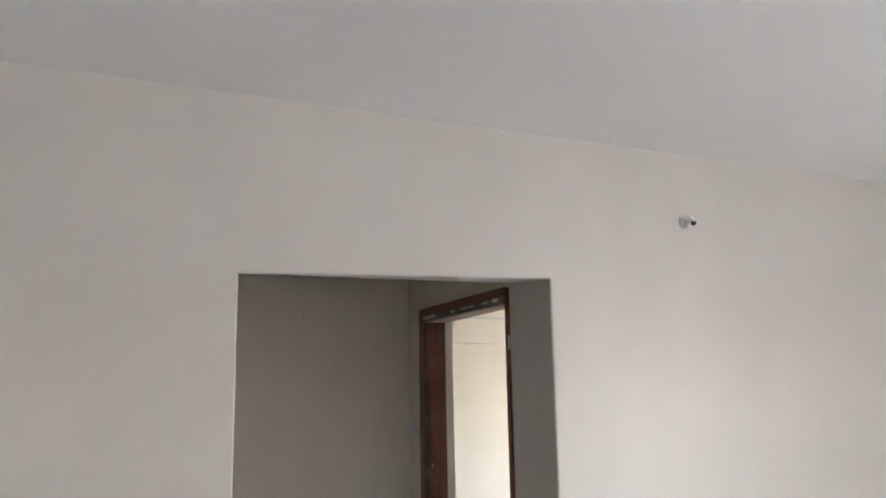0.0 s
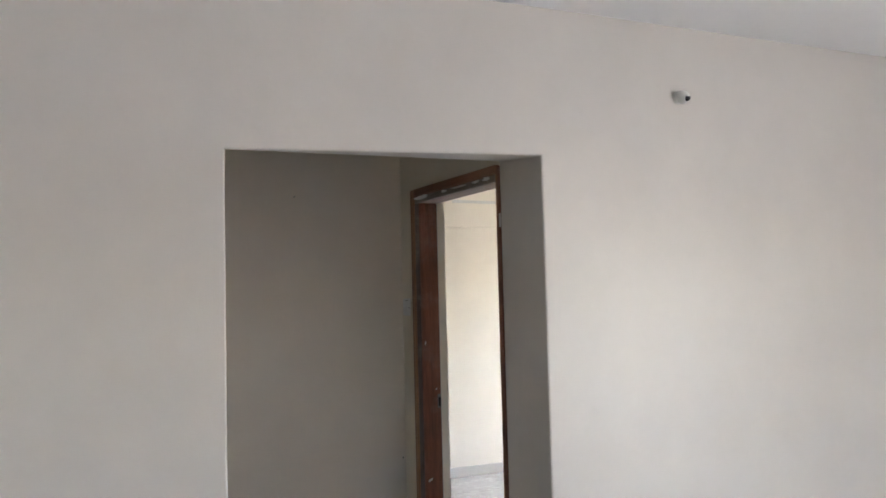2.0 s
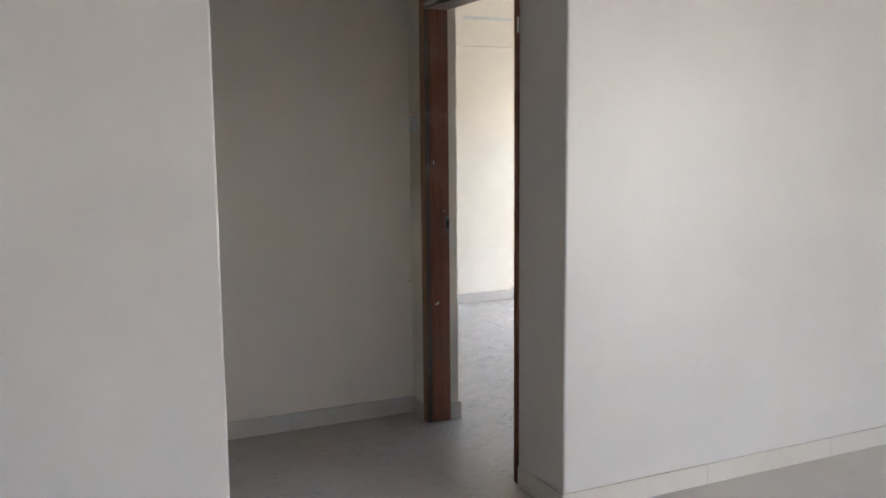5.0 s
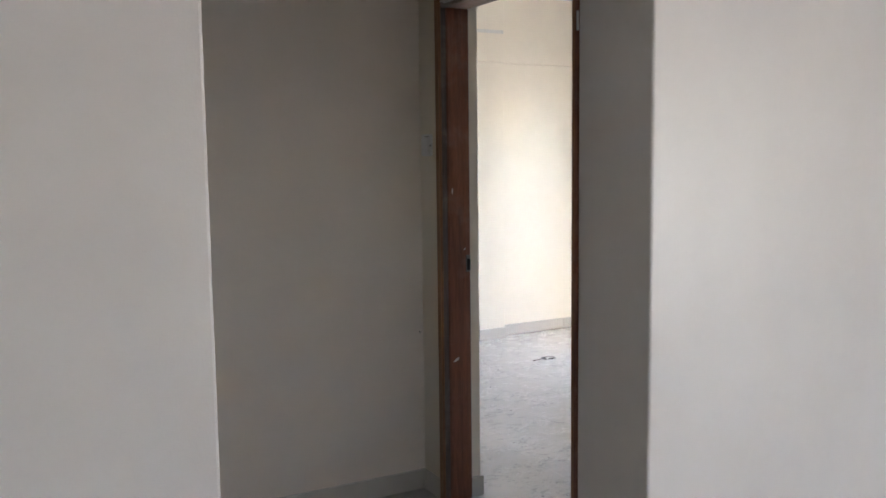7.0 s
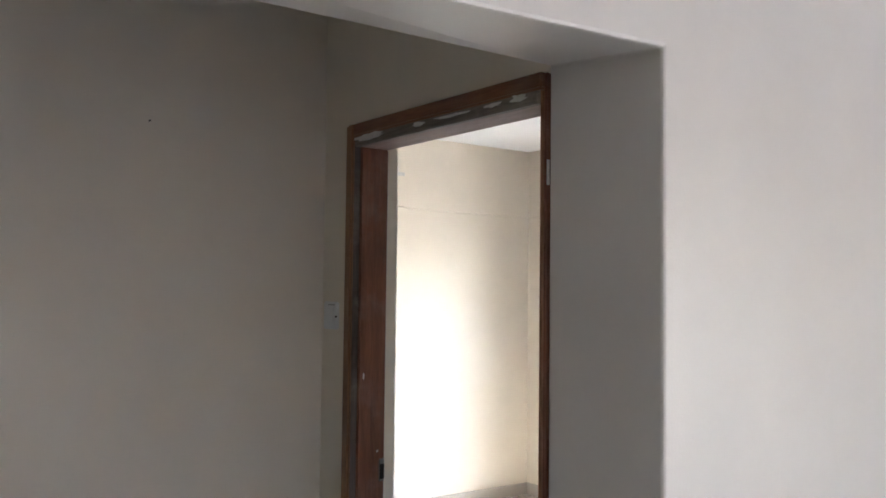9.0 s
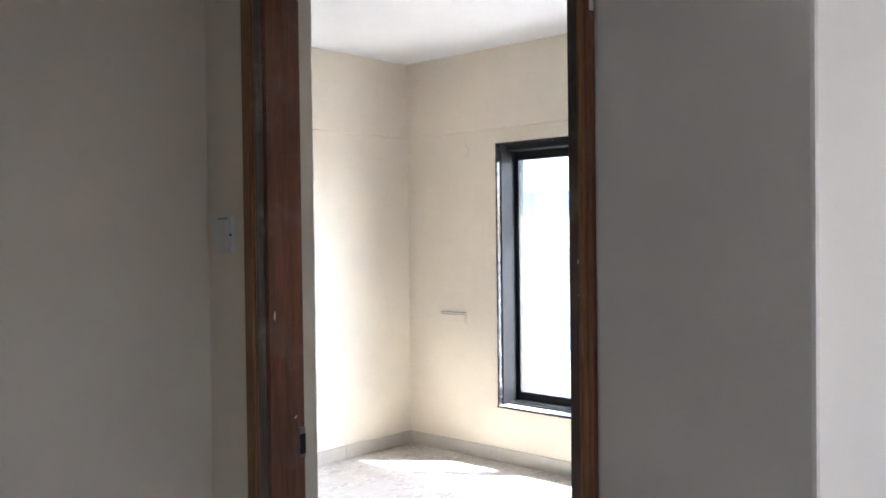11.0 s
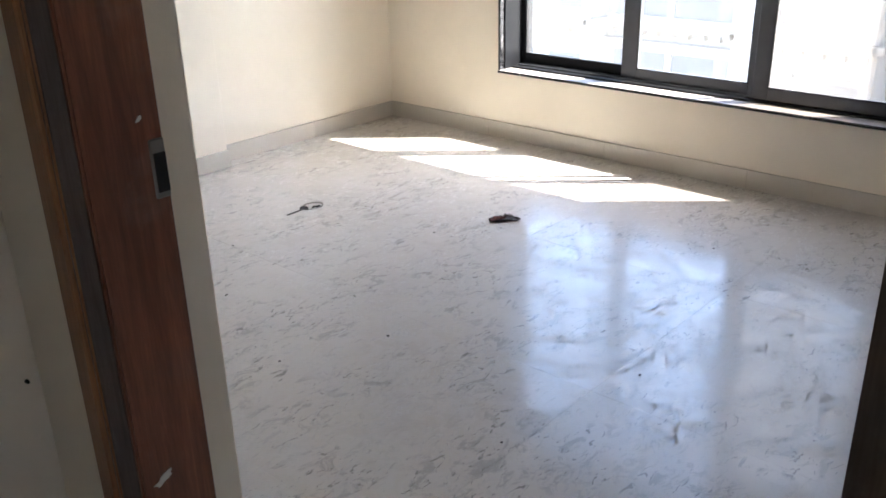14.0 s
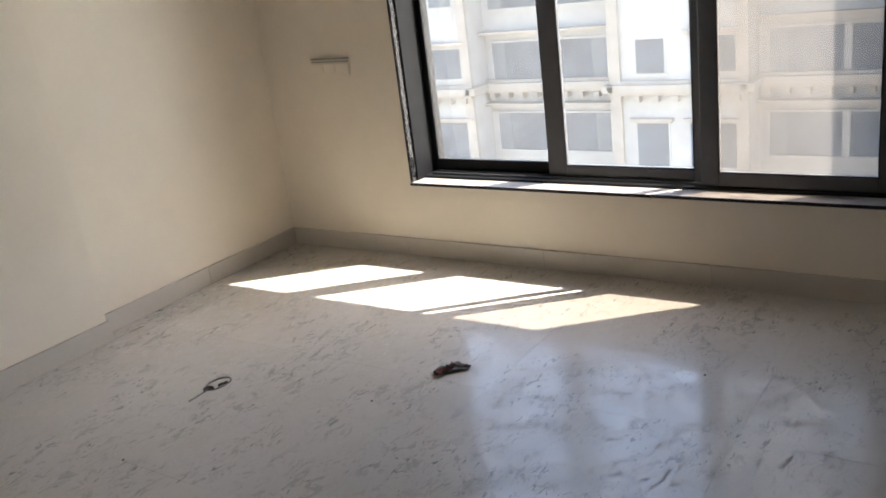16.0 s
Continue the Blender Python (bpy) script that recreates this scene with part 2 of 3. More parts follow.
GREYED_Y = timber("grey_weathered_head", (0.13, 0.105, 0.088), (0.33, 0.28, 0.235), 0.6, 0.9, "y")
PINKISH = timber("raw_pinkish_timber", (0.25, 0.16, 0.125), (0.42, 0.30, 0.25), 0.6, 0.4, "y")
GRANITE = granite("black_granite")
SILL = granite("dusty_black_granite", 0.60, 0.25, 0.85)
PASSAGE = paint("beige_emulsion", (0.82, 0.725, 0.615), 0.45)
ALUMINIUM = plain("dark_anodised_aluminium", (0.010, 0.010, 0.011), 0.46, 0.0, 0.1, 20)
ALUMINIUM.node_tree.nodes["Principled BSDF"].inputs["Specular IOR Level"].default_value = 0.18
GREY_ALU = plain("dusty_grey_aluminium", (0.085, 0.088, 0.098), 0.42, 0.0, 0.1, 18)
GASKET = plain("black_rubber", (0.012, 0.012, 0.012), 0.6)
GLASS = pane_glass("window_glass", 0.035)
GLASS_DUSTY = pane_glass("dusty_window_glass", 0.09, (0.67, 0.65, 0.62))
STEEL = plain("dull_steel", (0.20, 0.19, 0.185), 0.5, 0.4)
HOLE = plain("dark_recess", (0.01, 0.01, 0.01), 0.8)
PLASTIC = plain("white_plastic", (0.80, 0.785, 0.765), 0.35, 0.0, 0.03)
PUTTY = plain("white_putty", (0.68, 0.65, 0.60), 0.8, 0.0, 0.1)

# ---- plan ----
H = 2.67             # ceiling
T = 0.338            # wall between the living room and the bedroom
OL = -1.237          # open end of the passage on its far side
BACK = 1.42          # passage back wall
X2, Y2 = 3.25, 4.005  # bedroom corner
JOG_X, JOG_Y = 2.01, 3.925
DW = 0.165           # door wall
WY0, WY1, WZ0, WZ1 = 1.16, 3.195, 0.35, 2.056  # window opening
BAND = 2.15

# ---- large structure ----


def rounded(ob, width=0.006):
    mod = ob.modifiers.new("worn_edges", "BEVEL")
    mod.width, mod.segments, mod.limit_method, mod.angle_limit = width, 2, "ANGLE", radians(40)
    return ob


# wall between living room and bedroom, with the open passage mouth
bm = panel([-4.6, OL, 0.0, 3.5], [0.0, 2.075, H + 0.15], {(1, 0)}, T, lambda u, v, w: (u, w, v))
for v in bm.verts:
    if abs(v.co.z - 2.075) < 1e-4 and OL - 0.01 < v.co.x < 0.01:
        v.co.z = 2.103 if v.co.y > 0.1 else (2.075 if v.co.x > -0.1 else 2.034)
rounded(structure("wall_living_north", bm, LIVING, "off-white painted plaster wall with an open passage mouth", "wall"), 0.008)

bm = panel([-2.6, -0.0], [0.0, H + 0.15], set(), 0.15, lambda u, v, w: (u, BACK + w, v))
structure("wall_passage_back", bm, PASSAGE, "beige painted plaster wall at the passage end", "wall")
bm = panel([T, BACK + 0.15], [0.0, H + 0.15], set(), 0.15, lambda u, v, w: (-2.6 - w, u, v))
structure("wall_passage_end", bm, PASSAGE, "plain beige plaster wall closing the passage", "wall")
# door wall
bm = panel([T, 1.225, Y2 + 0.15], [0.0, 2.075, H + 0.15], {(0, 0)}, DW, lambda u, v, w: (w, u, v))
rounded(structure("wall_door", bm, CREAM, "cream painted plaster wall around the bedroom door opening", "wall"), 0.004)
# bedroom far side wall: recessed bay and a slightly proud pier
bm = panel([JOG_X, X2], [0.0, BAND], set(), 0.15, lambda u, v, w: (u, Y2 + w, v))
structure("wall_bedroom_north", bm, CREAM, "cream painted plaster bedroom wall", "wall")
bm = panel([DW, JOG_X], [0.0, BAND], set(), 0.23, lambda u, v, w: (u, JOG_Y + w, v))
rounded(structure("wall_bedroom_pier", bm, CREAM, "shallow cream painted pier standing proud of the wall", "wall"), 0.002)
bm = panel([JOG_X, X2], [BAND, H + 0.15], set(), 0.162, lambda u, v, w: (u, Y2 - 0.012 + w, v))
rounded(structure("wall_bedroom_north_band", bm, CREAM, "upper cream wall band standing slightly proud", "wall"), 0.005)
bm = panel([DW, JOG_X], [BAND, H + 0.15], set(), 0.242, lambda u, v, w: (u, JOG_Y - 0.012 + w, v))
rounded(structure("wall_bedroom_pier_band", bm, CREAM, "upper cream band of the pier standing slightly proud", "wall"), 0.005)
# window wall
bm = panel([T, WY0, WY1, Y2 + 0.15], [0.0, WZ0, WZ1, BAND], {(1, 1)}, 0.27, lambda u, v, w: (X2 + w, u, v))
structure("wall_window", bm, CREAM, "cream painted plaster wall with a wide low window opening", "wall")
bm = panel([T, Y2 + 0.15], [BAND, H + 0.15], set(), 0.262, lambda u, v, w: (X2 - 0.012 + w, u, v))
rounded(structure("wall_window_band", bm, CREAM, "upper cream wall band over the window", "wall"), 0.005)

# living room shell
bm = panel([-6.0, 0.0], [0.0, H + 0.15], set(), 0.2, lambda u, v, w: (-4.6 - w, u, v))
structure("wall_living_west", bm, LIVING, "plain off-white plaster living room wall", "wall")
# unseen small opening, added so that more light reaches the passage and its reveal
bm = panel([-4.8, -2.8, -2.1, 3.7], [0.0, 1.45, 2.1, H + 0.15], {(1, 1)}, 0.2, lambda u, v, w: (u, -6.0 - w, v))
structure("wall_living_south", bm, LIVING, "off-white plaster wall with a small high opening added out of view for light", "wall")
# east opening is out of view, put in to hold the area lamp
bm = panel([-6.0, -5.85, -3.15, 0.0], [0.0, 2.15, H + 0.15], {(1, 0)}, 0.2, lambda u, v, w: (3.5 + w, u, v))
structure("wall_living_east", bm, LIVING, "off-white plaster wall with an opening added out of view", "wall")


def slab(name, x0, x1, y0, y1, z0, z1, mat, label, category):
    bm = bmesh.new()
    box(bm, x0, x1, y0, y1, z0, z1)
    return structure(name, bm, mat, label, category)


slab("ceiling_living", -4.6, 3.5, -6.0, 0.0, H, H + 0.15, WHITE, "smooth white painted living room ceiling", "ceiling")
slab("ceiling_passage", -2.6, 0.0, T, BACK, H, H + 0.15, WHITE, "white painted passage ceiling", "ceiling")
slab("ceiling_bedroom", DW, X2, T, Y2, H, H + 0.15, WHITE, "smooth white painted bedroom ceiling", "ceiling")
floor_living = slab("floor_living", -4.8, 3.7, -6.2, 0.0, -0.15, -0.0015, GROUT, "beige polished stone floor of the living room", "floor")
floor_passage = slab("floor_passage", -2.75, 0.0, 0.0, BACK + 0.15, -0.15, -0.0015, GROUT, "dusty beige stone floor of the passage", "floor")
floor_bedroom = slab("floor_bedroom", 0.0, 3.5, T, Y2 + 0.15, -0.15, -0.0015, GROUT, "dust-smeared polished beige marble bedroom floor", "floor")

# skirting
SH, ST = 0.086, 0.011


def skirting(name, x0, x1, y0, y1, length=0.8):
    """A bed of mortar against the wall with stone strips on it, butted with hairline joints."""
    bm = bmesh.new()
    box(bm, x0 + 0.002, x1 - 0.002, y0 + 0.002, y1 - 0.002, 0, SH - 0.003)
    bed = structure(name, bm, GROUT, "low beige polished stone skirting along the wall", "skirting")
    along_x = x1 - x0 > y1 - y0
    a, b = (x0, x1) if along_x else (y0, y1)
    n = max(1, math.ceil((b - a) / length))
    for i in range(n):
        lo, hi = a + (b - a) * i / n + 0.0006, a + (b - a) * (i + 1) / n - 0.0006
        bm = bmesh.new()
        if along_x:
            box(bm, lo, hi, y0, y1, 0, SH)
        else:
            box(bm, x0, x1, lo, hi, 0, SH)
        soften(bm, 0.0015, 1)
        part("skirting_strip", bm, SKIRT, bed)
    return bed


skirting("baseboard_living_right", -ST, 3.5, -ST, 0.0)
skirting("baseboard_living_left", -4.6, OL + ST, -ST, 0.0)
skirting("baseboard_jamb_right", -ST, 0.0, 0.0, 0.324)
skirting("baseboard_jamb_left", OL, OL + ST, 0.0, T + ST)
skirting("baseboard_passage_back", -2.6, 0.0, BACK - ST, BACK)
skirting("baseboard_door_side", -ST, 0.0, 1.247, BACK - ST)
skirting("baseboard_reveal", 0.112, DW + ST, 1.225 - ST, 1.225)
skirting("baseboard_bedroom_north", JOG_X + ST, X2, Y2 - ST, Y2)
skirting("baseboard_pier", DW, JOG_X + ST, JOG_Y - ST, JOG_Y)
skirting("baseboard_pier_side", JOG_X, JOG_X + ST, JOG_Y, Y2 - ST)
skirting("baseboard_window", X2 - ST, X2, T, Y2 - ST)
skirting("baseboard_bedroom_door_wall", DW, DW + ST, 1.225, JOG_Y - ST)

# ---- door frame ----
FX = -0.02           # face of the casing
FL, FR = 1.252, 0.338  # outer edges
FT = 2.09
NX = -0.010           # face of the near casing


def door_frame():
    f = thing("door_frame", "worn red-brown timber door frame without a leaf, putty on its edges", "door frame")
    # far jamb
    bm = bmesh.new()
    box(bm, 0.012, 0.112, 1.205, FL - 0.002, 0.0, 2.02)
    soften(bm, 0.003)
    far = part("jamb", bm, WOOD, f)
    bm = bmesh.new()
    box(bm, FX + 0.006, 0.012, 1.209, FL - 0.002, 0.0, 2.055)
    soften(bm, 0.003)
    part("rebate_strip", bm, GREYED, far, "greyed unpolished timber strip")
    bm = bmesh.new()
    box(bm, FX, 0.0, 1.211, FL, 0.0, FT)
    soften(bm, 0.006, 3)
    part("casing", bm, CASING, far, "lighter brown polished timber edge strip")
    bm = bmesh.new()
    box(bm, 0.092, 0.1105, 1.202, 1.2065, 0.966, 1.036)
    soften(bm, 0.0015, 1)
    plate = part("strike_plate", bm, STEEL, far, "dull steel strike plate")
    bm = bmesh.new()
    box(bm, 0.0945, 0.109, 1.2, 1.2025, 0.974, 1.020)
    part("latch_hole", bm, HOLE, plate, "dark latch hole")
    dabs = random.Random(9)
    for x, z, w, h in ((0.042, 0.605, 0.026, 0.012), (0.085, 1.062, 0.008, 0.005), (0.03, 1.30, 0.006, 0.02)):
        bm = bmesh.new()
        bmesh.ops.create_circle(bm, cap_ends=True, segments=14, radius=0.5)
        for v in bm.verts:
            k = 1 + dabs.uniform(-0.3, 0.3)
            v.co = Vector((x + v.co.x * w * k, 1.2035, z + v.co.y * h * k + v.co.x * w * 0.5))
        ext = bmesh.ops.extrude_face_region(bm, geom=bm.faces[:])["geom"]
        for v in ext:
            if isinstance(v, bmesh.types.BMVert):
                v.co.y += 0.0025
        part("putty_patch", bm, PUTTY, far, "smear of white putty")
    # near jamb
    bm = bmesh.new()
    box(bm, 0.058, 0.112, FR + 0.003, 0.427, 0.0, 2.02)
    soften(bm, 0.003)
    near = part("jamb", bm, GREYED, f, "dark greyed timber jamb")
    bm = bmesh.new()
    box(bm, NX, 0.058, FR, 0.347, 0.0, FT)
    soften(bm, 0.006, 3)
    part("casing", bm, WOOD, near, "rounded red-brown timber edge strip")
    bm = bmesh.new()
    box(bm, NX + 0.008, 0.058, 0.347, 0.352, 0.0, FT - 0.03)
    part("groove", bm, WOOD, near, "dark sunk groove")
    bm = bmesh.new()
    box(bm, NX + 0.002, 0.058, 0.352, 0.366, 0.0, FT - 0.032)
    soften(bm, 0.006, 3)
    part("bead", bm, CASING, near, "light brown rounded bead")
    rng = random.Random(5)
    for z, y, w, h in ((0.953, 0.401, 0.018, 0.042), (1.03, 0.394, 0.004, 0.012), (1.43, 0.403, 0.007, 0.009), (1.375, 0.402, 0.007, 0.009), (0.745, 0.403, 0.009, 0.011), (1.07, 0.396, 0.004, 0.007)):
        bm = bmesh.new()
        bmesh.ops.create_circle(bm, cap_ends=True, segments=14, radius=0.5)
        for v in bm.verts:
            k = 1 + rng.uniform(-0.25, 0.25)
            v.co = Vector((0.0555, y + v.co.x * w * k, z + v.co.y * h * k))
        ext = bmesh.ops.extrude_face_region(bm, geom=bm.faces[:])["geom"]
        for v in ext:
            if isinstance(v, bmesh.types.BMVert):
                v.co.x += 0.003
        part("putty_patch", bm, PUTTY, near, "smear of white putty")
    bm = bmesh.new()
    box(bm, NX + 0.002, 0.0, FR - 0.0035, FR + 0.001, 1.82, 1.88)
    soften(bm, 0.001, 1)
    part("putty_patch", bm, PUTTY, near, "strip of white putty on the edge")
    # head
    bm = bmesh.new()
    box(bm, 0.012, 0.112, FR + 0.003, FL - 0.002, 2.02, FT - 0.002)
    soften(bm, 0.002)
    head = part("head", bm, PINKISH, f, "unpolished pinkish timber head")
    bm = bmesh.new()
    box(bm, FX + 0.008, 0.012, 0.366, 1.211, 2.018, 2.06)
    soften(bm, 0.003)
    part("rebate_strip", bm, GREYED_Y, head, "greyed timber strip with dried plaster")
    bm = bmesh.new()
    box(bm, FX, 0.006, 0.347, 1.211, 2.048, FT)
    soften(bm, 0.006, 3)
    part("casing", bm, CASING_Y, head, "brown timber edge strip")
    for y, w, h in ((0.435, 0.05, 0.020), (0.53, 0.06, 0.010), (0.71, 0.13, 0.007), (0.86, 0.05, 0.012), (1.12, 0.16, 0.018)):
        bm = bmesh.new()
        bmesh.ops.create_circle(bm, cap_ends=True, segments=18, radius=0.5)
        for v in bm.verts:
            k = 1 + rng.uniform(-0.35, 0.35)
            v.co = Vector((FX + 0.0055, y + v.co.x * w * k, 2.04 + v.co.y * h * k))
        ext = bmesh.ops.extrude_face_region(bm, geom=bm.faces[:])["geom"]
        for v in ext:
            if isinstance(v, bmesh.types.BMVert):
                v.co.x += 0.004
        part("putty_patch", bm, PUTTY, head, "smear of white putty")
    return f


door_frame()

# ---- bedroom window ----


def window():
    w = thing("window_1", "wide dark aluminium sliding window in a black granite surround", "window", kind="structure", at=(X2, WY1, WZ0))
    inv = Matrix.Translation((-X2, -WY1, -WZ0))

    def piece(name, boxes, mat, parent, label="", edge=0.002):
        bm = bmesh.new()
        for b in boxes:
            box(bm, *b)
        if edge:
            soften(bm, edge, 1)
        bm.transform(inv)
        return part(name, bm, mat, parent, label)

    s = 0.014
    x0, x1 = X2 - 0.012, X2 + 0.10
    piece("sill", [(x0 - 0.006, x1, WY0, WY1, WZ0, WZ0 + s)], SILL, w, "polished black granite sill with dust")
    piece("lining", [(x0, x1, WY1 - s, WY1, WZ0 + s, WZ1)], GRANITE, w, "black granite side lining, smeared")
    piece("lining", [(x0, x1, WY0, WY0 + s, WZ0 + s, WZ1)], GRANITE, w, "black granite side lining, smeared")
    piece("lining", [(x0, x1, WY0 + s, WY1 - s, WZ1 - s, WZ1)], GRANITE, w, "black granite head lining")
    ya, yb, za, zb = WY0 + s, WY1 - s, WZ0 + s, WZ1 - s
    fa, fb = X2 + 0.075, X2 + 0.262
    piece("outer_frame", [(X2 + 0.022, fb, yb - 0.008, yb, za, zb), (fa, fb, ya, ya + 0.03, za, zb), (fa, fb, ya + 0.03, yb - 0.008, zb - 0.03, zb), (fa, fb, ya + 0.03, yb - 0.008, za, za + 0.010)], ALUMINIUM, w, "black anodised aluminium outer frame")
    for x in (X2 + 0.108, X2 + 0.148, X2 + 0.185):
        piece("track", [(x - 0.002, x + 0.002, ya + 0.03, yb - 0.03, za + 0.010, za + 0.020)], GREY_ALU, w, "thin aluminium track", 0)

    def sash(x, y0, y1, mat, glass, label, low=0.05, high=0.05):
        z0, z1 = za + 0.014, zb - 0.032
        d = 0.016
        sh = piece("sash", [(x - d, x + d, y0, y0 + low, z0, z1), (x - d, x + d, y1 - high, y1, z0, z1), (x - d, x + d, y0 + low, y1 - high, z0, z0 + 0.052), (x - d, x + d, y0 + low, y1 - high, z1 - 0.055, z1)], mat, w, label)
        gy0, gy1, gz0, gz1 = y0 + low, y1 - high, z0 + 0.052, z1 - 0.055
        piece("gasket", [(x - d - 0.001, x - d + 0.004, gy0, gy0 + 0.004, gz0, gz1), (x - d - 0.001, x - d + 0.004, gy1 - 0.004, gy1, gz0, gz1), (x - d - 0.001, x - d + 0.004, gy0 + 0.004, gy1 - 0.004, gz0, gz0 + 0.004), (x - d - 0.001, x - d + 0.004, gy0 + 0.004, gy1 - 0.004, gz1 - 0.004, gz1)], GASKET, sh, "", 0)
        piece("pane", [(x - 0.0015, x + 0.0015, gy0 - 0.004, gy1 + 0.004, gz0 - 0.004, gz1 + 0.004)], glass, sh, "clear dusty pane", 0)
        return sh

    sash(X2 + 0.185, 2.49, yb - 0.008, ALUMINIUM, GLASS, "black aluminium sliding sash", 0.055, 0.024)
    sash(X2 + 0.148, 1.872, 2.545, GREY_ALU, GLASS, "grey-dusted aluminium sliding sash", 0.030, 0.085)
    sash(X2 + 0.108, ya + 0.012, 1.864, GREY_ALU, GLASS_DUSTY, "grey-dusted aluminium sliding sash with hazy glass", 0.05, 0.069)


window()

# concrete sunshade over the window, outside
bm = bmesh.new()
box(bm, X2 + 0.27, 3.765, 0.3, 5.2, 2.25, 2.36)
soften(bm, 0.01)
structure("sunshade", bm, paint("weathered_render", (0.72, 0.70, 0.66), 0.8, 0.2), "rendered concrete sunshade slab over the window", "sunshade")
# unseen slab, added to keep direct sun out of the living room opening
bm = bmesh.new()
box(bm, 3.7, 5.6, -6.2, -0.6, 2.3, 2.45)
structure("unseen_shade_slab", bm, bpy.data.materials["weathered_render"], "rendered concrete slab added out of view to shade the east opening", "balcony")

# ---- fixtures on the walls ----


def switch_plate():
    s = thing("light_switch", "small white plastic wall switch beside the door frame", "switch", at=(0, 1.352, 1.485))
    bm = bmesh.new()
    box(bm, -0.010, 0, -0.045, 0.045, -0.045, 0.045)
    soften(bm, 0.004)
    part("plate", bm, PLASTIC, s)
    bm = bmesh.new()
    box(bm, -0.016, -0.009, -0.030, 0.010, -0.032, 0.032)
    soften(bm, 0.003)
    part("rocker", bm, PLASTIC, s, "plain white rocker")
    # shadow line above the rocker, put in as a raised grey strip
    bm = bmesh.new()
    box(bm, -0.0115, -0.0095, -0.030, 0.010, 0.033, 0.0365)
    part("gap", bm, GROUT, s, "grey strip drawn as the shadow line over the rocker")
    bm = bmesh.new()
    rod(bm, 0.003, 0.003, 0.003, pose(-0.0105, -0.039, -0.003, 0, 90, 0), 10)
    part("screw", bm, HOLE, s, "dark screw head")


def socket_plate():
    s = thing("socket_plate", "cream wide socket plate set low beside the window", "socket", at=(X2, 3.575, 0.905))
    bm = bmesh.new()
    box(bm, -0.010, 0, -0.115, 0.115, -0.037, 0.037)
    soften(bm, 0.004)
    part("plate", bm, CREAM, s)
    for y in (-0.072, 0.0, 0.072):
        bm = bmesh.new()
        box(bm, -0.0125, -0.009, y - 0.031, y + 0.031, -0.024, 0.022)
        soften(bm, 0.002, 1)
        part("module", bm, CREAM, s)
    for z in (0.041, 0.027):
        bm = bmesh.new()
        box(bm, -0.0115, -0.0005, -0.112, 0.112, z, z + 0.004)
        part("slot", bm, GROUT, s, "dark dirty slot")


def cover(y, z, r):
    bm = bmesh.new()
    rod(bm, r, r * 0.92, 0.006, pose(X2 - 0.003, y, z, 0, -90, 0), 32)
    soften(bm, 0.001, 1)
    return tagged(new("junction_cover", mesh_of("junction_cover", bm, CREAM)), "round cream painted junction cover flush on the wall", "cover")


def conduit_outlet():
    c = thing("conduit_outlet", "white plastic conduit stub with a dark mouth on the wall", "conduit", at=(0.70, 0, 2.36))
    bm = bmesh.new()
    rod(bm, 0.030, 0.028, 0.008, pose(0, -0.004, 0, 90, 0, 0), 32)
    soften(bm, 0.002)
    part("flange", bm, PLASTIC, c, smooth=True)
    bm = bmesh.new()
    bmesh.ops.create_uvsphere(bm, u_segments=28, v_segments=16, radius=0.029, matrix=pose(0.006, -0.024, -0.002))
    part("body", bm, PLASTIC, c, smooth=True)
    bm = bmesh.new()
    rod(bm, 0.0135, 0.0135, 0.012, pose(0.010, -0.047, -0.009, 74, 0, 8), 24)
    part("mouth", bm, HOLE, c, "black round opening")


def nail(x, y, z):
    bm = bmesh.new()
    rod(bm, 0.0028, 0.0022, 0.006, pose(x, y - 0.003, z, 90, 0, 0), 10)
    return tagged(new("nail", mesh_of("nail", bm, HOLE)), "small dark nail head in the painted wall", "nail", group="nails in the passage wall")


def fan_hook_box():
    f = thing("fan_hook_box", "white round ceiling box with a dark steel fan hook", "ceiling box", at=(0.020, -1.515, H))
    seg = 28
    bm = bmesh.new()
    rings = [[bm.verts.new((r * math.cos(k * math.tau / seg), r * math.sin(k * math.tau / seg), z)) for k in range(seg)]
             for r, z in ((0.048, 0.0), (0.046, -0.012), (0.041, -0.014), (0.038, -0.002))]
    for a, b in zip(rings, rings[1:]):
        for k in range(seg):
            bm.faces.new((a[k], a[(k + 1) % seg], b[(k + 1) % seg], b[k]))
    part("rim", bm, PLASTIC, f, smooth=True)
    bm = bmesh.new()
    rod(bm, 0.039, 0.039, 0.004, pose(0, 0, -0.002), seg)
    part("back_plate", bm, PLASTIC, f, "white back plate")
    points = [(0.022, 0.014, -0.003), (0.022, 0.014, -0.012)] + [(0.013 + 0.009 * math.cos(k), 0.009 + 0.005 * math.sin(k), -0.012 - 0.007 * math.sin(k)) for k in np.linspace(0.5, 3.0, 6)]
    tube(points, 0.004, HOLE, "hook", f, "dark steel hook")


switch_plate()
socket_plate()
cover(3.466, 2.022, 0.04)
conduit_outlet()
bm = bmesh.new()
box(bm, 1.55, 2.0, JOG_Y - 0.016, JOG_Y - 0.012, 2.365, 2.39)
soften(bm, 0.0015, 1)
tagged(new("plaster_strip", mesh_of("plaster_strip", bm, PUTTY)), "thin raised plaster repair strip on the upper wall", "plaster patch")
nail(-0.018, BACK, 0.692)
nail(-0.589, BACK, 2.061)

# ---- litter on the bedroom floor ----
DRIED = plain("dried_dark_wrapper", (0.055, 0.045, 0.042), 0.6, 0, 0.6, 60, 0.5)
REDDISH = plain("reddish_scrap", (0.20, 0.07, 0.06), 0.6, 0, 0.3, 60, 0.4)
